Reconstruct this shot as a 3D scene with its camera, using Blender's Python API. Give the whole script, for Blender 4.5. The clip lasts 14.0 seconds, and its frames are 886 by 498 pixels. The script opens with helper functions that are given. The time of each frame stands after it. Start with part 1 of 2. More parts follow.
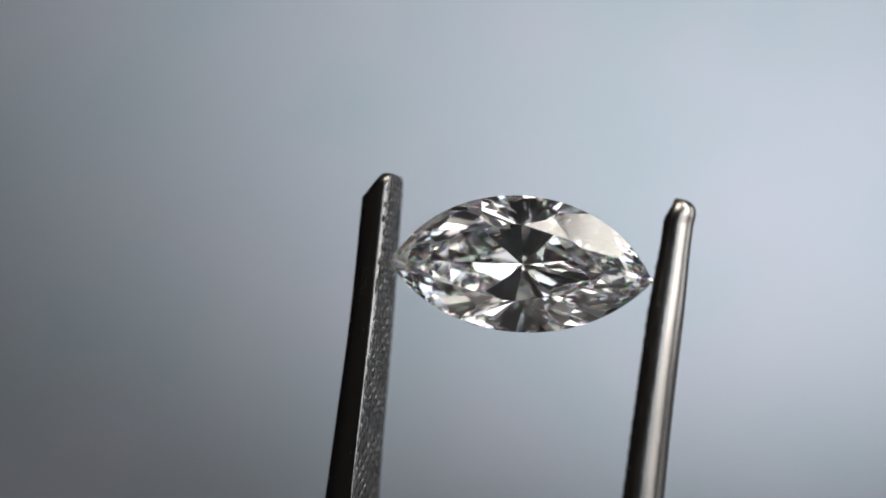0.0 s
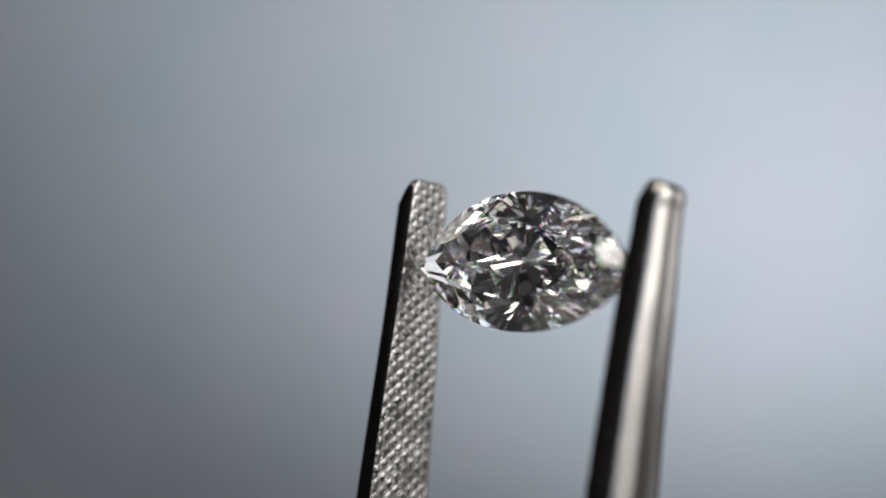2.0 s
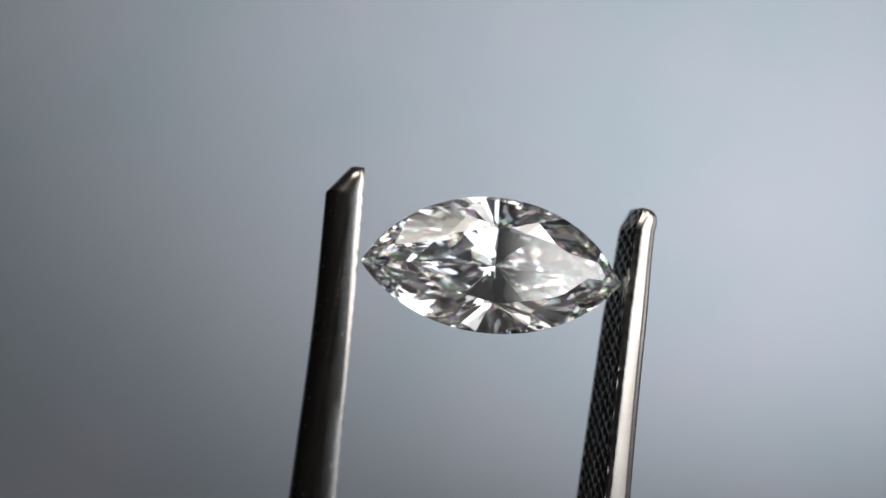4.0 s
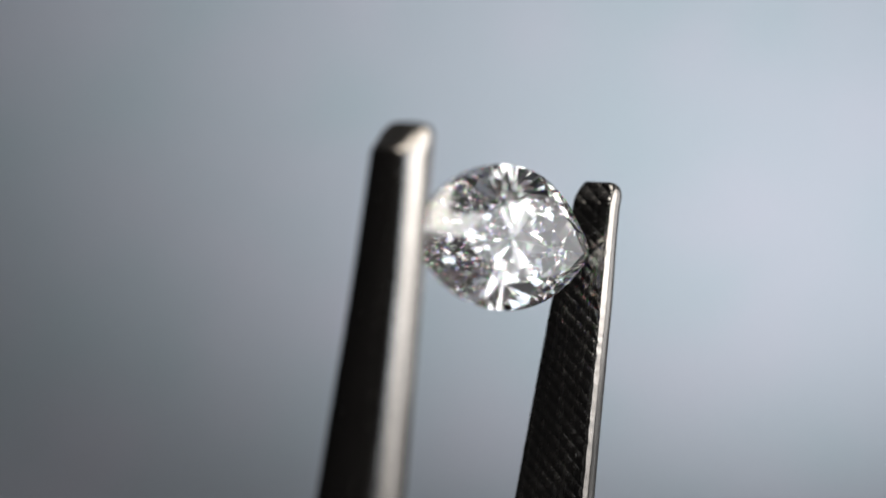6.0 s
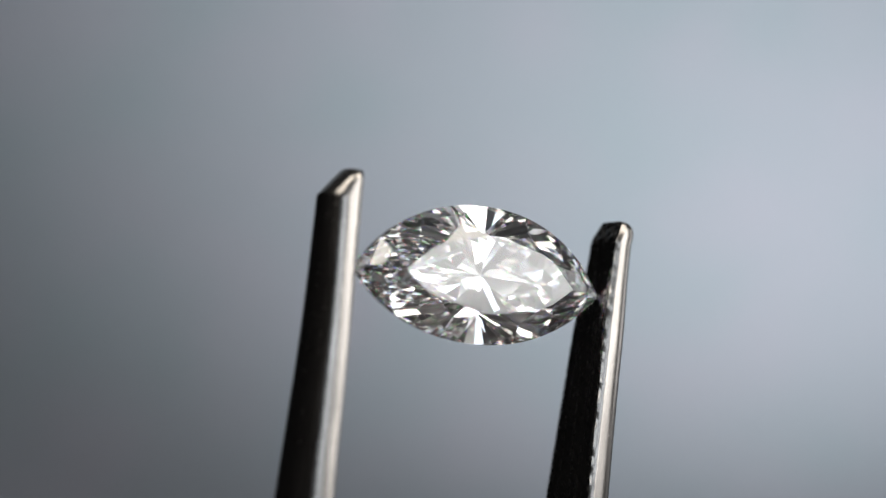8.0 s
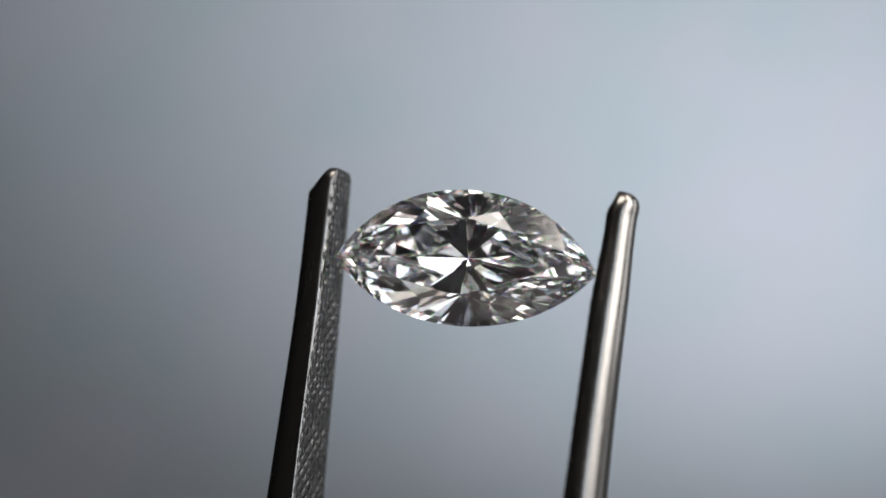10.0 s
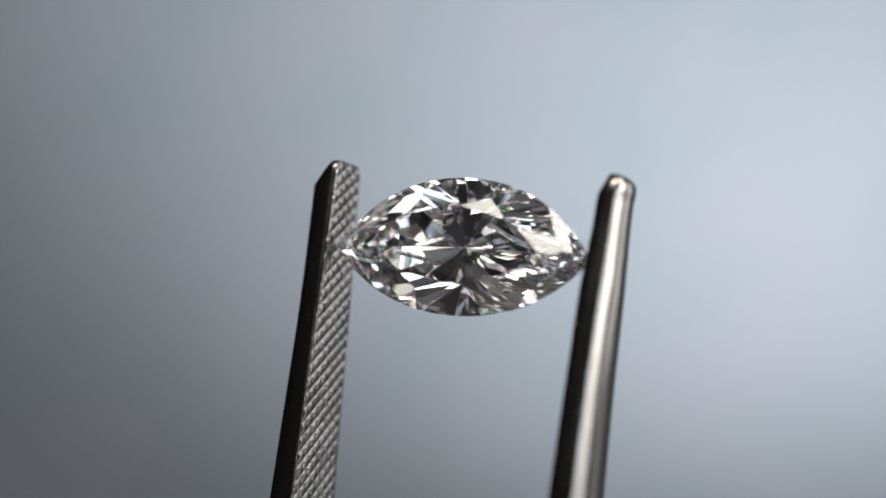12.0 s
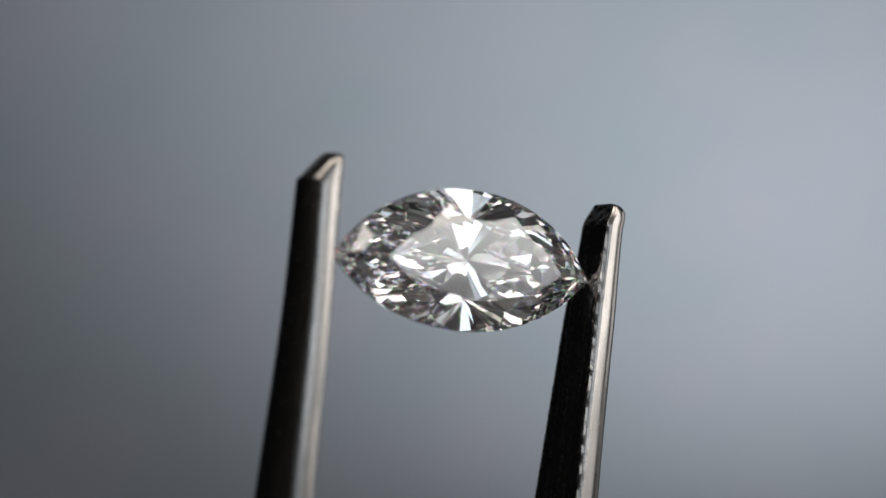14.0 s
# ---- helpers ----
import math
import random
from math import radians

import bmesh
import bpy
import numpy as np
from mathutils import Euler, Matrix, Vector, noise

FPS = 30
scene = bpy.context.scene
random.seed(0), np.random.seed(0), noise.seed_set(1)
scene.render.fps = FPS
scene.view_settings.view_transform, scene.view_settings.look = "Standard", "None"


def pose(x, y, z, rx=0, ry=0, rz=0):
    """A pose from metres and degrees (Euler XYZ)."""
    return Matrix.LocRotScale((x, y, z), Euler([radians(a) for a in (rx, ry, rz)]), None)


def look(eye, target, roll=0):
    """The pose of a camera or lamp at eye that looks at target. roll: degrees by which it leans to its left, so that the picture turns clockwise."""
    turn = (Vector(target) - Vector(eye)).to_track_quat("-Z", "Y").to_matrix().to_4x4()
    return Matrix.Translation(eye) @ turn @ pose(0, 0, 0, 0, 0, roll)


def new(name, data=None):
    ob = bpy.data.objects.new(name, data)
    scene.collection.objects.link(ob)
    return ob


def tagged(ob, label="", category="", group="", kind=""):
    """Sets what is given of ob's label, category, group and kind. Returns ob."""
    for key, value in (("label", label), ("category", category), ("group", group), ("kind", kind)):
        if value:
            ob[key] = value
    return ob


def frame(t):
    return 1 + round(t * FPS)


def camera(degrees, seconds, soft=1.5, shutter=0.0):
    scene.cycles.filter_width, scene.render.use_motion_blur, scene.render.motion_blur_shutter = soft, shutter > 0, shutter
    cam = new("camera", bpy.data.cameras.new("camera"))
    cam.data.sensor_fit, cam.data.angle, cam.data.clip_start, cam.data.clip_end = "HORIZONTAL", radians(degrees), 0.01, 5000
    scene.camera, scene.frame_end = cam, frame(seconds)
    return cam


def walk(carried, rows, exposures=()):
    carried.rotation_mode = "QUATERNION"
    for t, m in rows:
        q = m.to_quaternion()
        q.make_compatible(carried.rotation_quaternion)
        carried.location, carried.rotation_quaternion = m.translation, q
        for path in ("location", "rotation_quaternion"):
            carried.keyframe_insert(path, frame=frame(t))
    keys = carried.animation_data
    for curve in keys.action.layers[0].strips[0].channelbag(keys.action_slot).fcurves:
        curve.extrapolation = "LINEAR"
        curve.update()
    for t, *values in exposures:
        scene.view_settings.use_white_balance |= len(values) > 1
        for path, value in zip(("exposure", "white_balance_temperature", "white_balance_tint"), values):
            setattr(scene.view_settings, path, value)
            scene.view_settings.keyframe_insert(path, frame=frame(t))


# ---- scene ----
MM = 0.001
EYE = Vector((0.0, 0.0, 1.20))

# ---- camera: it stands still, 3 cm from the stone ----
cam = camera(44.40, 14.0, soft=1.5)
cam.data.dof.use_dof = True
cam.data.dof.focus_distance = 32.2 * MM
cam.data.dof.aperture_fstop = 24.0
STAND = look(EYE, EYE + Vector((0, 1, 0)))
walk(cam, [(0.0, STAND), (14.0, STAND)], exposures=[(0.0, -0.04), (1.0, 0.0), (3.0, -0.14), (5.3, -0.13), (6.5, -0.02), (7.0, -0.03), (7.7, -0.26), (9.8, -0.14), (10.5, -0.08), (11.0, -0.07), (11.5, -0.01), (12.5, -0.1), (13.0, -0.23), (13.5, -0.25), (14.0, -0.55)])

# light runs round inside the stone many times before it leaves
scene.cycles.max_bounces, scene.cycles.glossy_bounces, scene.cycles.transmission_bounces = 24, 20, 20

# ---- light, all from unseen sources: two openings in the east wall, one behind the camera, lights added overhead, and an added low spot that washes the far wall ----
world = bpy.data.worlds.new("world")
scene.world = world
world.use_nodes = True
world.node_tree.nodes["Background"].inputs[0].default_value = (0.6, 0.75, 1.0, 1)
world.node_tree.nodes["Background"].inputs[1].default_value = 0.3

WIN_Y0, WIN_Y1, WIN_Z0, WIN_Z1, TRANSOM = -2.80, -0.25, 0.78, 2.62, 1.17
EAST = 1.45


def opening_light(name, y0, y1, z0, z1, energy, colour):
    """An unseen light set in an opening of the east wall, for steel and stone to mirror."""
    la = bpy.data.lights.new(name, "AREA")
    la.shape, la.size, la.size_y = "RECTANGLE", z1 - z0, y1 - y0
    la.energy, la.color = energy, colour
    ob = new(name, la)
    ob.matrix_world = Matrix.Translation((EAST + 0.04, (y0 + y1) / 2, (z0 + z1) / 2)) @ Matrix.Rotation(radians(90), 4, "Y")


opening_light("upper_east_light", WIN_Y0, WIN_Y1, TRANSOM, WIN_Z1, 41.0, (1.0, 0.98, 0.95))
opening_light("lower_east_light", WIN_Y0, WIN_Y1, WIN_Z0, TRANSOM, 2.9, (1.0, 0.96, 0.90))
# added further north, unseen: brightens the edges of the turned arms
SIDE_Y0, SIDE_Y1, SIDE_Z0, SIDE_Z1 = 0.16, 1.02, 0.98, 1.86
opening_light("side_east_light", SIDE_Y0, SIDE_Y1, SIDE_Z0, SIDE_Z1, 2.6, (1.0, 0.98, 0.95))

# unseen fill lights added overhead to give the stone bright, warm facets
for lamp_x, lamp_y in ((0.90, -0.75), (-0.35, -1.10)):
    lamp = bpy.data.lights.new("overhead_stone_fill", "AREA")
    lamp.shape, lamp.size, lamp.size_y = "RECTANGLE", 0.95, 1.10
    lamp.energy, lamp.color = 14.5, (1.0, 0.94, 0.86)
    new("overhead_stone_fill", lamp).matrix_world = Matrix.Translation((lamp_x, lamp_y, 2.66))
# unseen bluish light added in the wall behind the camera, for steel and stone to mirror
BACK_X0, BACK_X1, BACK_Z0, BACK_Z1 = 0.62, 1.36, 1.02, 2.42
lamp = bpy.data.lights.new("back_mirror_light", "AREA")
lamp.shape, lamp.size, lamp.size_y = "RECTANGLE", BACK_X1 - BACK_X0, BACK_Z1 - BACK_Z0
lamp.energy, lamp.color = 7.5, (0.84, 0.92, 1.0)
new("back_mirror_light", lamp).matrix_world = look(((BACK_X0 + BACK_X1) / 2, -3.64, (BACK_Z0 + BACK_Z1) / 2), ((BACK_X0 + BACK_X1) / 2, 0, (BACK_Z0 + BACK_Z1) / 2))

# unseen spot, added and fitted to give the far wall its bright-to-dark gradient
spot = bpy.data.lights.new("wall_gradient_spot", "SPOT")
spot.energy, spot.color = 420.0, (0.97, 0.985, 1.0)
spot.spot_size, spot.spot_blend, spot.shadow_soft_size = radians(104), 1.0, 0.04
new("wall_gradient_spot", spot).matrix_world = look((1.38, 0.41, 0.14), (1.02, 3.20, 3.24))


# ---- materials ----
def material(name):
    m = bpy.data.materials.new(name)
    m.use_nodes = True
    nt = m.node_tree
    for n in list(nt.nodes):
        nt.nodes.remove(n)
    out = nt.nodes.new("ShaderNodeOutputMaterial")
    return m, nt, out


def ramp(nt, source, a, b, lo, hi):
    """source mapped from lo..hi to a..b."""
    n = nt.nodes.new("ShaderNodeMapRange")
    n.inputs["From Min"].default_value, n.inputs["From Max"].default_value = lo, hi
    n.inputs["To Min"].default_value, n.inputs["To Max"].default_value = a, b
    nt.links.new(source, n.inputs["Value"])
    return n.outputs["Result"]


def noise_node(nt, scale, stretch=(1, 1, 1), detail=4.0):
    co = nt.nodes.new("ShaderNodeTexCoord")
    mp = nt.nodes.new("ShaderNodeMapping")
    mp.inputs["Scale"].default_value = stretch
    nz = nt.nodes.new("ShaderNodeTexNoise")
    nz.inputs["Scale"].default_value, nz.inputs["Detail"].default_value = scale, detail
    nt.links.new(co.outputs["Object"], mp.inputs["Vector"])
    nt.links.new(mp.outputs["Vector"], nz.inputs["Vector"])
    return nz.outputs["Fac"]


def mixed(nt, fac, a, b):
    n = nt.nodes.new("ShaderNodeMix")
    n.data_type = "RGBA"
    n.inputs["A"].default_value, n.inputs["B"].default_value = (*a, 1), (*b, 1)
    nt.links.new(fac, n.inputs["Factor"])
    return n.outputs["Result"]


def steel(name, rough, bare, dull, grain, grit):
    """Brushed tweezer steel: long fine scratches, dull specks, a little grit."""
    m, nt, out = material(name)
    p = nt.nodes.new("ShaderNodeBsdfPrincipled")
    p.inputs["Metallic"].default_value = 1.0
    scratch = noise_node(nt, 1.0, (9000, 9000, 350), 6.0)
    speck = noise_node(nt, 9500.0, (1, 1, 0.6), 4.0)
    blot = noise_node(nt, 700.0, (1, 1, 0.5), 3.0)
    nt.links.new(mixed(nt, ramp(nt, blot, 0, 1, 0.35, 0.7), bare, dull), p.inputs["Base Color"])
    add = nt.nodes.new("ShaderNodeMath")
    add.operation = "ADD"
    nt.links.new(ramp(nt, scratch, rough - 0.04, rough + 0.05, 0.3, 0.7), add.inputs[0])
    nt.links.new(ramp(nt, speck, 0.0, 0.04, 0.5, 0.75), add.inputs[1])
    nt.links.new(add.outputs[0], p.inputs["Roughness"])
    b1 = nt.nodes.new("ShaderNodeBump")
    b1.inputs["Strength"].default_value, b1.inputs["Distance"].default_value = 1.0, grain
    nt.links.new(scratch, b1.inputs["Height"])
    b2 = nt.nodes.new("ShaderNodeBump")
    b2.inputs["Strength"].default_value, b2.inputs["Distance"].default_value = 1.0, grit
    nt.links.new(speck, b2.inputs["Height"])
    nt.links.new(b1.outputs["Normal"], b2.inputs["Normal"])
    nt.links.new(b2.outputs["Normal"], p.inputs["Normal"])
    nt.links.new(p.outputs[0], out.inputs["Surface"])
    return m


def diamond_material():
    """Clear stone with its dispersion: red, green and blue are bent a little differently."""
    m, nt, out = material("diamond")
    last = None
    fire = 0.010
    for col, ior in (((1 - fire, 1 - fire, 1 - fire, 1), 2.42), ((fire, 0, 0, 1), 2.395), ((0, fire, 0, 1), 2.42), ((0, 0, fire, 1), 2.455)):
        g = nt.nodes.new("ShaderNodeBsdfGlass")
        g.inputs["Color"].default_value = col
        g.inputs["Roughness"].default_value = 0.0
        g.inputs["IOR"].default_value = ior
        if last is None:
            last = g.outputs[0]
        else:
            both = nt.nodes.new("ShaderNodeAddShader")
            nt.links.new(last, both.inputs[0])
            nt.links.new(g.outputs[0], both.inputs[1])
            last = both.outputs[0]
    nt.links.new(last, out.inputs["Surface"])
    return m


def paint(name, a, b, rough=0.9, scale=9.0, bump=0.0004, shine=0.4):
    m, nt, out = material(name)
    p = nt.nodes.new("ShaderNodeBsdfPrincipled")
    big = noise_node(nt, scale, (1, 1, 1), 7.0)
    fine = noise_node(nt, 260.0, (1, 1, 1), 4.0)
    nt.links.new(mixed(nt, ramp(nt, big, 0, 1, 0.3, 0.7), a, b), p.inputs["Base Color"])
    p.inputs["Roughness"].default_value = rough
    p.inputs["Specular IOR Level"].default_value = shine
    bm = nt.nodes.new("ShaderNodeBump")
    bm.inputs["Strength"].default_value, bm.inputs["Distance"].default_value = 0.6, bump
    nt.links.new(fine, bm.inputs["Height"])
    nt.links.new(bm.outputs["Normal"], p.inputs["Normal"])
    nt.links.new(p.outputs[0], out.inputs["Surface"])
    return m


STEEL = steel("brushed_steel", 0.215, (0.46, 0.43, 0.40), (0.37, 0.345, 0.32), 0.9e-6, 1.2e-6)
KNURL = steel("knurled_steel", 0.24, (0.44, 0.42, 0.395), (0.30, 0.29, 0.28), 0.3e-6, 1.2e-6)
DIAMOND = diamond_material()
WALL_GREY = paint("grey_wall_paint", (0.52, 0.613, 0.676), (0.606, 0.63, 0.718), 0.92, 3.0)
# unseen surfaces: their tones are set for what the steel and stone mirror
WALL_DARK = paint("dark_reflection_wall", (0.008, 0.008, 0.009), (0.012, 0.012, 0.013), 0.9, 4.0, shine=0.1)
# mid-grey only so that the arms' right edges mirror grey
WALL_MID = paint("grey_reflection_wall", (0.12, 0.124, 0.128), (0.16, 0.164, 0.168), 0.9, 4.0, shine=0.2)
CEIL = paint("ceiling_paint", (0.14, 0.14, 0.14), (0.17, 0.17, 0.17), 0.95, 3.0)
FLOOR = paint("grey_floor", (0.19, 0.17, 0.17), (0.24, 0.22, 0.22), 0.6, 6.0)


# ---- mesh helpers ----
def mesh_object(name, verts, faces, mat, parent=None, smooth=None):
    me = bpy.data.meshes.new(name)
    me.from_pydata([tuple(v) for v in verts], [], [tuple(f) for f in faces])
    me.materials.append(mat)
    if smooth is not None:
        me.shade_smooth()
        me.set_sharp_from_angle(angle=radians(smooth))
    me.update()
    ob = new(name, me)
    if parent is not None:
        ob.parent = parent
    return ob


def slab(name, x0, x1, y0, y1, z0, z1, mat, label, parent=None):
    v = [(x, y, z) for z in (z0, z1) for y in (y0, y1) for x in (x0, x1)]
    f = [(0, 2, 3, 1), (4, 5, 7, 6), (0, 1, 5, 4), (2, 6, 7, 3), (0, 4, 6, 2), (1, 3, 7, 5)]
    ob = mesh_object(name, v, f, mat, parent)
    if parent is None:
        tagged(ob, label, name.split("_")[0], kind="structure")
    return ob


# ---- the room that closes the place ----
X0, X1, Y0, Y1, H, TH = -1.70, EAST, -3.6, 3.20, 2.7, 0.10
slab("wall_north", X0 - TH, X1 + TH, Y1, Y1 + TH, 0, H, WALL_GREY, "pale blue-grey painted wall, far out of focus")
wall_s = "plain dark wall round the back window"
slab("wall_south", X0 - TH, X1 + TH, Y0 - TH, Y0, 0, BACK_Z0, WALL_DARK, wall_s)
slab("wall_south", X0 - TH, X1 + TH, Y0 - TH, Y0, BACK_Z1, H, WALL_DARK, wall_s)
slab("wall_south", X0 - TH, BACK_X0, Y0 - TH, Y0, BACK_Z0, BACK_Z1, WALL_DARK, wall_s)
slab("wall_south", BACK_X1, X1 + TH, Y0 - TH, Y0, BACK_Z0, BACK_Z1, WALL_DARK, wall_s)
# stands close, so that the arms mirror black beside the far wall
slab("wall_west", X0 - TH, X0, Y0, Y1, 0, H, WALL_DARK, "plain dark wall of the dim room")
wall_e = "plain mid-grey wall round the windows"
slab("wall_east", X1, X1 + TH, Y0, Y1, 0, WIN_Z0, WALL_MID, wall_e)
slab("wall_east", X1, X1 + TH, Y0, Y1, WIN_Z1, H, WALL_MID, wall_e)
slab("wall_east", X1, X1 + TH, Y0, WIN_Y0, WIN_Z0, WIN_Z1, WALL_MID, wall_e)
slab("wall_east", X1, X1 + TH, WIN_Y1, SIDE_Y0, WIN_Z0, WIN_Z1, WALL_MID, wall_e)
slab("wall_east", X1, X1 + TH, SIDE_Y0, SIDE_Y1, WIN_Z0, SIDE_Z0, WALL_MID, wall_e)
slab("wall_east", X1, X1 + TH, SIDE_Y0, SIDE_Y1, SIDE_Z1, WIN_Z1, WALL_MID, wall_e)
slab("wall_east", X1, X1 + TH, SIDE_Y1, Y1, WIN_Z0, WIN_Z1, WALL_MID, wall_e)
slab("floor", X0 - TH, X1 + TH, Y0 - TH, Y1 + TH, -0.1, 0, FLOOR, "plain warm grey floor of the room")
slab("ceiling", X0 - TH, X1 + TH, Y0 - TH, Y1 + TH, H, H + 0.1, CEIL, "plain grey ceiling of the room")

# ---- tweezers ----
GAP, SPLAY = 4.086, 0.0257          # half the gap at the stone, and how it opens towards the tips (mm)
W_TIP, W_GROW = 0.846, 0.0450       # half the width of an arm
T_TIP, T_BEND = 0.960, 0.0036       # its thickness, growing ever faster towards the heel
TIP_L, TIP_R, OFF_R = 2.591, 2.525, -0.156
HEEL = -138.0
CHAMFER = 0.088


def half_width(z):
    return min(W_TIP - W_GROW * z, 4.6)


def ease(a, b, v):
    k = min(1.0, max(0.0, (v - a) / (b - a)))
    return k * k * (3 - 2 * k)


def worn(z, side):
    """How broad the chamfer along the gripping face is: worn broad at the tip, thin further down."""
    return 0.26 + 0.5 * ease(-5.0, 1.5, z) if side < 0 else 0.85 + 0.15 * ease(-6.0, 1.0, z)


def thick(z, side=-1):
    return min((T_TIP + 0.035 + T_BEND * min(z, 0.0) ** 2) if side < 0 else (T_TIP + 0.8 * T_BEND * min(z, 0.0) ** 2), 1.7)


def inner_x(z, side=0, d=9.0):
    """Distance of the gripping face from the middle; the left tip bows in, the right one out."""
    bow = -0.06 * ease(-6.0, -1.0, z) if side < 0 else 0.0
    if side > 0:
        bow = 0.10 * ease(-1.0, 1.5, z) + 0.22 * (1 - ease(0.0, 0.75, d))
    return GAP + SPLAY * z + bow


def tip_scale(d, round_tip):
    """Thickness and width near the tip, d mm below its top."""
    if round_tip:
        t = min(1.0, 0.26 + 0.74 * math.sqrt(max(0.0, 1 - (1 - min(d / 0.75, 1)) ** 2)))
        r = 0.55
    else:
        t = min(1.0, 0.36 + 0.64 * d / 0.80)
        r = 0.40
    w = 0.62 + 0.38 * math.sqrt(max(0.0, 1 - (1 - min(d / r, 1)) ** 2))
    return t, w


def arm_section(z, d, round_tip, side):
    """Outline of an arm across: flat inside, bevelled edges, rounded outside; (outwards, across)."""
    ts, ws = tip_scale(d, round_tip)
    w, th = half_width(z) * ws, thick(z, side) * ts
    if round_tip:
        w *= 1 - 0.09 * ease(-1.5, 1.5, z)
        th -= 0.16 * ease(-1.0, 1.5, z) * ts
    flat = 0.01
    apex = 0.34 * th
    nick = [0.022 * noise.noise((z * 6.0, side * 5.0, k * 9.0)) + 0.017 * noise.noise((z * 17.0, side * 3.0, k * 4.0)) for k in (1, 2)]
    k = min(1.0, apex / 0.30) * worn(z, side)
    side_y, low = 1.09 * w, CHAMFER * k
    pts = [(flat, -(side_y - low + nick[0] * k))]
    # the worn chamfer along the gripping face, then the flat edge
    for x, drop in ((0.012, 0.94), (0.10, 0.47), (0.168, 0.10), (0.20, 0.02), (0.235, 0.0), (0.27, 0.0)):
        pts.append((flat + x * k, -(side_y - low * drop + 0.6 * nick[0] * k * (0.05 < drop < 0.9))))
    pts.append((apex, -side_y))
    n = 14
    e = 2.0 / 2.45
    for i in range(1, n):
        a = -math.pi / 2 + math.pi * i / n
        c, s = math.cos(a), math.sin(a)
        pts.append((apex + (th - apex) * abs(c) ** e, 1.09 * w * math.copysign(abs(s) ** e, s)))
    pts += [(x, -y) for x, y in pts[7:0:-1]]
    pts.append((flat, side_y - low + nick[1] * k))
    if side < 0:
        pts = [(x, y * (1 - 0.13 * max(0.0, x - 0.08))) for x, y in pts]
    return pts


def arm_mesh(side, top, off, round_tip):
    ds = [0, 0.02, 0.05, 0.09, 0.14, 0.2, 0.28, 0.36, 0.46, 0.56, 0.66, 0.74, 0.80, 0.88] + [1.0 + 0.1 * i for i in range(125)] + [14, 20, 30, 45, 65, 90, 115, top - HEEL]
    verts, faces = [], []
    for d in ds:
        z = top - d
        for x, y in arm_section(z, d, round_tip, side):
            verts.append((side * (inner_x(z, side, d) + x) * MM, (y + off) * MM, z * MM))
    n = len(verts) // len(ds)
    for r in range(len(ds) - 1):
        for i in range(n):
            j = (i + 1) % n
            q = (r * n + i, r * n + j, (r + 1) * n + j, (r + 1) * n + i)
            faces.append(q if side > 0 else q[::-1])
    cap = tuple(range(n))
    faces.append(cap[::-1] if side > 0 else cap)
    end = tuple(range((len(ds) - 1) * n, len(ds) * n))
    faces.append(end if side > 0 else end[::-1])
    return verts, faces


def knurl_mesh(side, top, off, round_tip):
    """The cross-cut gripping face: small pyramids in two slanting rows."""
    ny, nz, length = 56, 560, 15.0
    pitch, depth, slant = 0.34, 0.046, radians(36)
    verts, faces = [], []
    for r in range(nz + 1):
        d = 0.03 + length * r / nz
        z = top - d
        w = half_width(z) * tip_scale(d, round_tip)[1] * (1 - 0.09 * ease(-1.5, 1.5, z) * round_tip) * 1.09 - CHAMFER * worn(z, side) - 0.015
        for c in range(ny + 1):
            y = -w + 2 * w * c / ny
            u = (z * math.cos(slant) - y * math.sin(slant)) / pitch
            v = (z * math.cos(slant) + y * math.sin(slant)) / pitch + 0.5
            rub = 0.85 + 0.5 * noise.noise((y * 1.3, z * 1.3, side * 7.0))
            h = depth * rub * (abs(math.sin(math.pi * u)) ** 0.6 * (0.45 + 0.55 * abs(math.sin(math.pi * v)) ** 0.8))
            edge = min(1.0, (w - abs(y)) / 0.07, d / 0.08)
            h = h * edge - 0.006 * noise.noise((y * 11, z * 11, side * 3.0))
            verts.append((side * (inner_x(z, side, d) + 0.012 - h * 0.9) * MM, (y + off) * MM, z * MM))
    for r in range(nz):
        for c in range(ny):
            a = r * (ny + 1) + c
            q = (a, a + 1, a + ny + 2, a + ny + 1)
            faces.append(q if side < 0 else q[::-1])
    return verts, faces


def tweezers():
    t = new("tweezers")
    t.empty_display_size = 0.005
    tagged(t, "brushed steel gem tweezers with knurled tips gripping a stone", "tweezers")
    for side, top, off, rt in ((-1, TIP_L, 0.0, False), (1, TIP_R, OFF_R, True)):
        arm = mesh_object("arm", *arm_mesh(side, top, off, rt), STEEL, t, 40)
        face = mesh_object("gripping_face", *knurl_mesh(side, top, off, rt), KNURL, arm, 180)
        tagged(face, "cross-cut knurled steel gripping face")
    # the welded heel that joins both arms
    verts, faces = [], []
    zs = [HEEL + 14, HEEL + 12, HEEL + 1.5, HEEL]
    for i, z in enumerate(zs):
        x = inner_x(z) + 0.4 if i in (1, 2) else inner_x(z) - 0.1
        w = 4.5 if i in (1, 2) else 4.0
        verts += [(sx * x * MM, sy * w * MM, z * MM) for sx, sy in ((-1, -1), (1, -1), (1, 1), (-1, 1))]
    for r in range(3):
        for i in range(4):
            j = (i + 1) % 4
            faces.append((r * 4 + i, (r + 1) * 4 + i, (r + 1) * 4 + j, r * 4 + j))
    faces += [(0, 1, 2, 3), (15, 14, 13, 12)]
    mesh_object("heel", verts, faces, STEEL, t, 40)
    return t


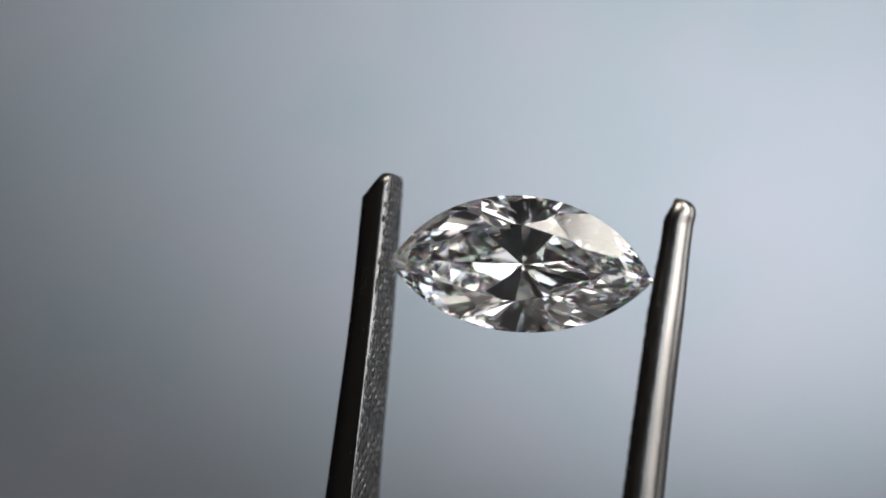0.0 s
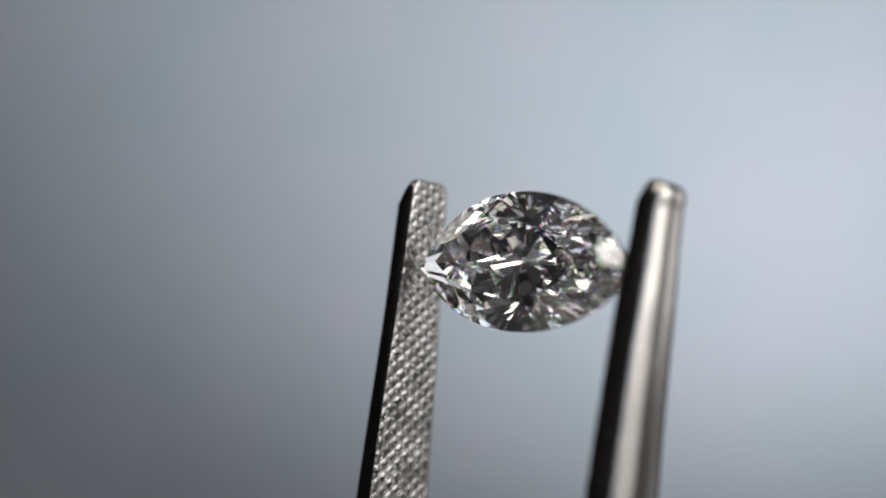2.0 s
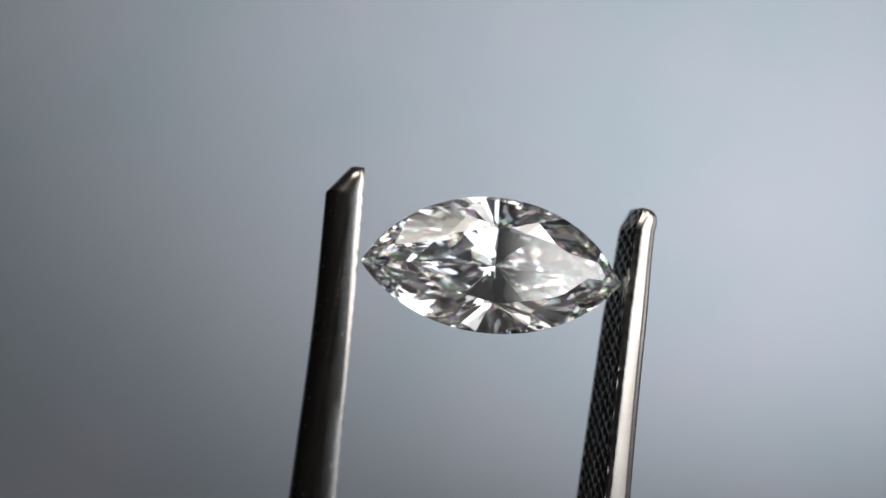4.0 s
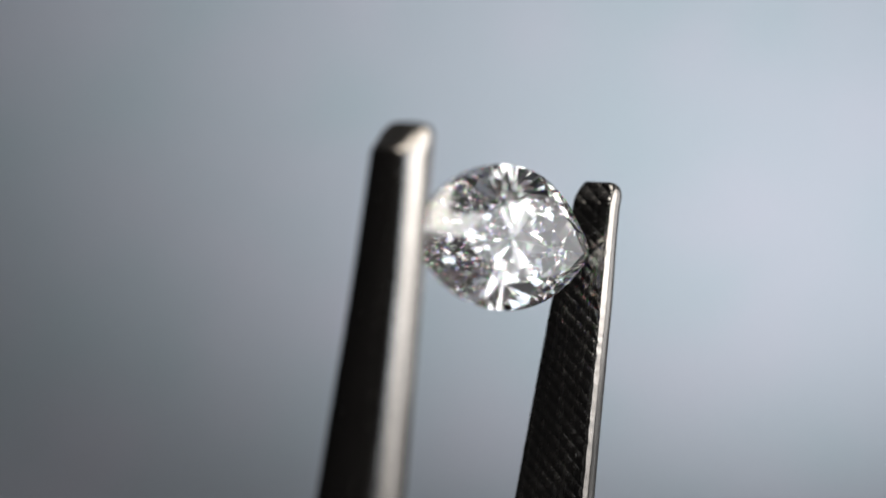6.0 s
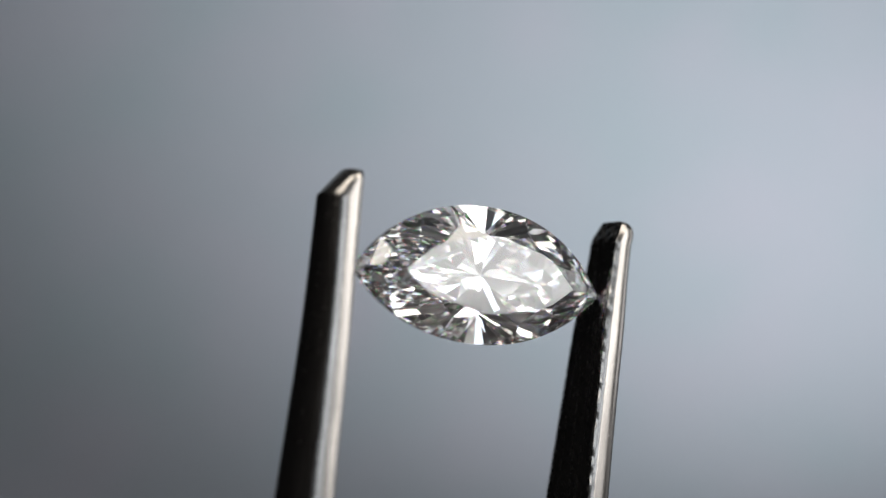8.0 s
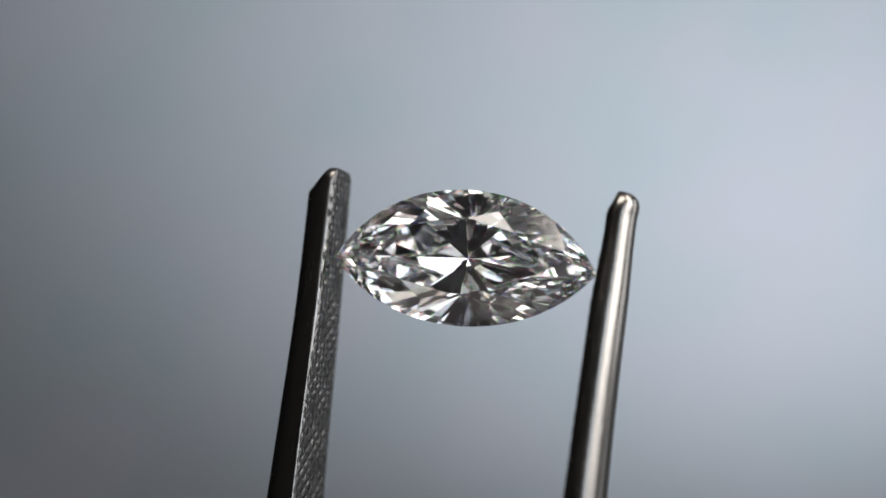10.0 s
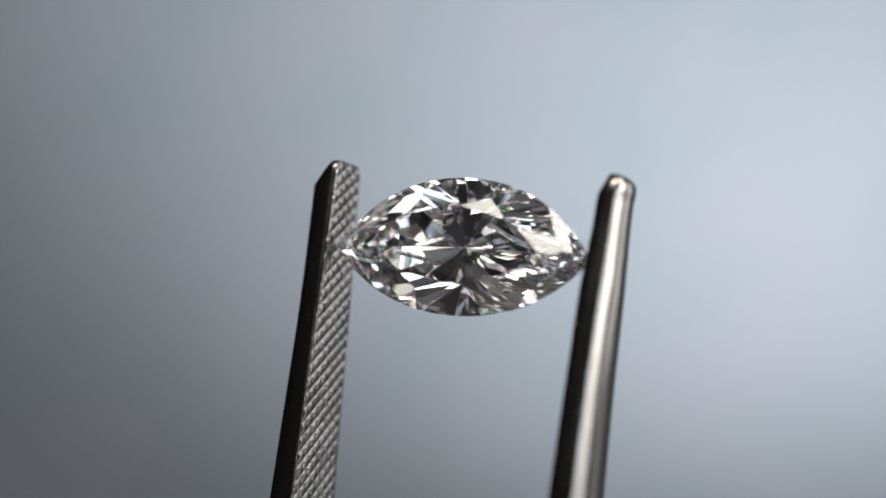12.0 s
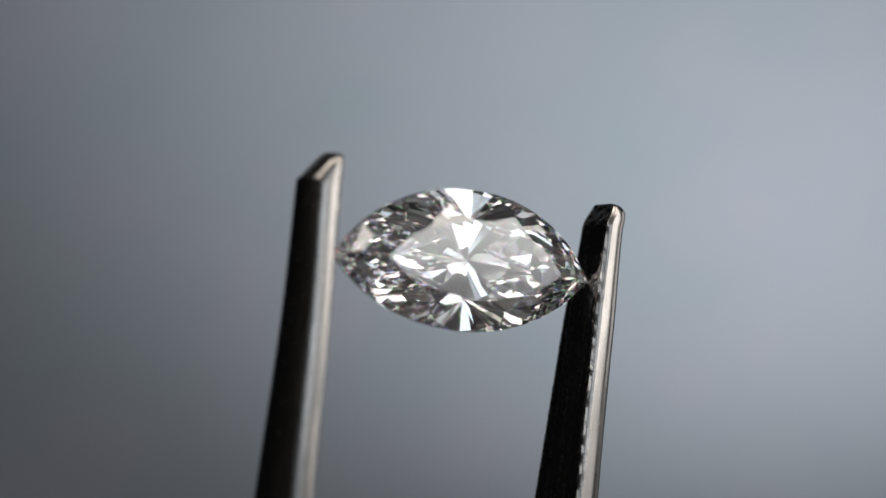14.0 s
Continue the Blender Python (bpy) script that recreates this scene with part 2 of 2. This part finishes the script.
# ---- the stone: a marquise cut from a block, plane by plane ----
LENGTH, W_UP, W_DOWN = 8.0, 2.248, 1.798   # mm: length, half widths above and below the long axis
CROWN, PAVILION, GIRDLE, SHARE = 0.68, 1.70, 0.10, 0.55
CULET = (0.10, 0.23)


def rim(s):
    """A point of the outline and its outward normal; s from 0 (one tip) over 1 (other tip) to 2."""
    up = s % 2 <= 1
    w = W_UP if up else W_DOWN
    r = (LENGTH ** 2 / 4 + w * w) / (2 * w)
    a = math.asin(LENGTH / 2 / r)

    def at(k):
        an = -a + 2 * a * k
        x, z = r * math.sin(an), r * math.cos(an) - (r - w)
        return Vector((x, z * (1 + 0.09 * (2 * x / LENGTH) ** 2)))

    k = s % 1
    p, d = at(k), at(k + 0.001) - at(k - 0.001)
    n = Vector((-d.y, d.x)).normalized()
    return (p, n) if up else (-p, -n)


def stone_facets():
    bm = bmesh.new()
    bmesh.ops.create_cube(bm, size=1.0)
    for v in bm.verts:
        v.co = Vector((v.co.x * 9, v.co.y * 6, v.co.z * 6))

    def cut(co, no):
        geom = list(bm.verts) + list(bm.edges) + list(bm.faces)
        got = bmesh.ops.bisect_plane(bm, geom=geom, dist=1e-6, plane_co=co, plane_no=no, clear_outer=True)
        edges = [e for e in got["geom_cut"] if isinstance(e, bmesh.types.BMEdge)]
        if len(edges) > 2:
            bmesh.ops.contextual_create(bm, geom=edges)

    def facet(p, n, tilt, y):
        """A plane through the rim point p at depth y, leaning by tilt from the girdle plane; towards the back when y > 0."""
        back = 1 if y > 0 else -1
        cut(Vector((p.x, y, p.y)), Vector((n.x * math.sin(tilt), back * math.cos(tilt), n.y * math.sin(tilt))))

    g = GIRDLE / 2
    c = Vector(CULET)
    # girdle
    for i in range(72):
        p, n = rim(2 * (i + 0.5) / 72)
        cut(Vector((p.x, 0, p.y)), Vector((n.x, 0, n.y)))
    # crown: eight mains round the outline, the two tips and six between
    turns = (0.0, 0.24, 0.5, 0.76, 1.0, 1.24, 1.5, 1.76, 2.0)
    # pavilion: six mains a side, so that a keel runs out to each tip
    under = (-0.06, 0.06, 0.215, 0.40, 0.60, 0.785, 0.94, 1.06, 1.22, 1.405, 1.595, 1.78, 1.94)
    keel = [rim(u) for u in under[:-1]]
    mains = []
    for s in turns[:-1]:
        p, n = rim(s)
        if s % 1 == 0:
            n = Vector((-1 if s == 0 else 1, 0))
            p = n * LENGTH / 2
        mains.append((p, n))

    def meet(i, height, level, inner):
        """Where two neighbouring mains are both at that level; inner(p): where a main reaches the full height."""
        rows, vals = [], []
        for p, n in (keel[i], keel[(i + 1) % len(keel)]):
            run = (p - inner(p)).dot(n)
            rows.append(n)
            vals.append(p.dot(n) - run * level / height)
        det = rows[0].x * rows[1].y - rows[0].y * rows[1].x
        return Vector(((vals[0] * rows[1].y - vals[1] * rows[0].y) / det, (rows[0].x * vals[1] - rows[1].x * vals[0]) / det))

    def to_culet(p):
        return c

    # pavilion: mains that meet in the culet, long halves between them
    level = 0.85 * PAVILION
    for p, n in keel:
        facet(p, n, max(math.atan2(PAVILION, (p - c).dot(n)), radians(34)), g)
    for i in range(len(keel)):
        q = meet(i, PAVILION, level, to_culet)
        mid = (under[i] + under[i + 1]) / 2
        for s0, s1 in ((under[i], mid), (mid, under[i + 1])):
            p0, p1 = rim(s0 + 1e-6)[0], rim(s1 - 1e-6)[0]
            n = Vector(((p1 - p0).y, -(p1 - p0).x)).normalized()
            n = n if n.dot(p0 - c) > 0 else -n
            p = rim((s0 + s1) / 2)[0]
            facet(p, n, max(math.atan2(level, (p - q).dot(n)), radians(37)), g)

    # crown: table, kites, upper halves, stars; the table reaches nearer to the rim at the tips
    def share(s):
        return SHARE + 0.20 * abs(2 * (s % 1) - 1) ** 2

    def crown_tilt(p, n, s):
        return math.atan2(CROWN, (1 - share(s)) * (p - c).dot(n))

    cut(Vector((0, -g - CROWN, 0)), Vector((0, -1, 0)))
    for (p, n), s in zip(mains, turns):
        facet(p, n, crown_tilt(p, n, s), -g)
    for i in range(8):
        for k in (0.28, 0.72):
            s = turns[i] + (turns[i + 1] - turns[i]) * k
            p, n = rim(s)
            facet(p, n, crown_tilt(p, n, s) + radians(8.0), -g)
        s = (turns[i] + turns[i + 1]) / 2
        p, n = rim(s)
        t = crown_tilt(p, n, s) * 0.62
        q = c + (p - c) * (share(s) - 0.03)
        cut(Vector((q.x, -g - CROWN, q.y)), Vector((n.x * math.sin(t), -math.cos(t), n.y * math.sin(t))))
    bmesh.ops.remove_doubles(bm, verts=bm.verts, dist=1e-5)
    bmesh.ops.recalc_face_normals(bm, faces=bm.faces)
    bm.normal_update()
    groups = {"crown": [], "table": [], "girdle": [], "pavilion": []}
    for f in bm.faces:
        if abs(f.normal.y) < 0.02:
            kind = "girdle"
        elif f.normal.y > 0:
            kind = "pavilion"
        else:
            kind = "table" if f.normal.y < -0.9999 else "crown"
        groups[kind].append([v.co * MM for v in f.verts])
    bm.free()
    return groups


def diamond():
    """The stone in its four zones, which close into one solid."""
    stone = new("diamond")
    stone.empty_display_size = 0.004
    tagged(stone, "clear marquise-cut faceted diamond gripped by its two points", "diamond")
    made = {}
    for kind, polygons in stone_facets().items():
        verts, index, faces = [], {}, []
        for poly in polygons:
            for co in poly:
                key = tuple(co)
                if key not in index:
                    index[key] = len(verts)
                    verts.append(key)
            faces.append([index[tuple(co)] for co in poly])
        made[kind] = mesh_object(kind, verts, faces, DIAMOND, made["crown"] if kind == "table" else stone)
    tagged(made["table"], "large flat top facet")
    return stone


TWEEZERS = tweezers()
STONE = diamond()
# how the stone sits between the tips
SEAT = Matrix.Translation(Vector((0.083, -0.282, 0.005)) * MM) @ Matrix.Rotation(radians(-1.59), 4, "Y") @ Matrix.Rotation(radians(0.40), 4, "X") @ Matrix.Rotation(radians(-0.72), 4, "Z")


# ---- what moves: seconds; place before the lens in mm; turn about the arms, nod, lean in degrees ----
TURNS = [
    (0.0, 2.186, 32.494, -0.675, -16.25, -2.20, 6.37),
    (0.5, 2.300, 31.950, -0.611, -27.99, -2.71, 6.73),
    (1.0, 2.152, 31.776, -0.756, -40.07, -3.13, 6.53),
    (1.5, 2.107, 31.230, -0.736, -46.16, -2.93, 6.35),
    (2.0, 2.273, 31.319, -0.613, -44.45, -3.50, 6.63),
    (2.5, 1.867, 32.143, -0.680, -26.29, -4.24, 7.04),
    (3.0, 1.627, 33.160, -0.671, -13.88, -3.47, 6.58),
    (3.2, 1.539, 33.215, -0.809, -9.23, -3.28, 6.45),
    (5.3, 1.231, 30.284, -0.419, 40.31, -3.49, 6.84),
    (5.5, 1.430, 30.075, -0.341, 42.61, -2.98, 7.10),
    (6.0, 1.527, 30.351, 0.104, 49.57, -2.14, 7.53),
    (6.5, 1.520, 29.519, -0.035, 58.10, -2.37, 7.55),
    (7.0, 1.106, 29.923, -0.750, 47.14, -1.91, 6.91),
    (7.5, 0.936, 30.843, -1.006, 35.46, -5.50, 6.90),
    (7.7, 0.913, 31.675, -1.014, 31.16, -5.27, 6.97),
    (9.8, 0.744, 32.466, -0.567, -11.28, -5.96, 7.16),
    (10.0, 0.548, 32.405, -0.510, -15.65, -4.53, 6.68),
    (10.5, 0.673, 31.587, -0.017, -24.78, -4.59, 6.37),
    (11.0, 0.957, 31.262, 0.186, -32.12, -4.15, 6.69),
    (11.5, 0.923, 31.275, 0.232, -34.90, -3.04, 7.07),
    (12.0, 0.486, 31.920, -0.186, -25.03, -4.52, 6.67),
    (12.5, -0.163, 32.268, -0.449, -9.82, -4.08, 6.60),
    (13.0, 0.072, 32.042, -0.484, 2.55, -4.36, 6.45),
    (13.5, 0.054, 31.823, -0.416, 12.11, -5.65, 6.29),
    (14.0, 0.467, 31.181, -0.552, 24.10, -3.38, 6.78),
]


def held(x, y, z, turn, nod, lean):
    place = Matrix.Translation(EYE + Vector((x, y, z)) * MM)
    return place @ Matrix.Rotation(radians(lean), 4, "Y") @ Matrix.Rotation(radians(nod), 4, "X") @ Matrix.Rotation(radians(turn), 4, "Z")


def motions():
    rows = [(t, held(*r)) for t, *r in TURNS]
    walk(TWEEZERS, rows)
    walk(STONE, [(t, m @ SEAT) for t, m in rows])


motions()
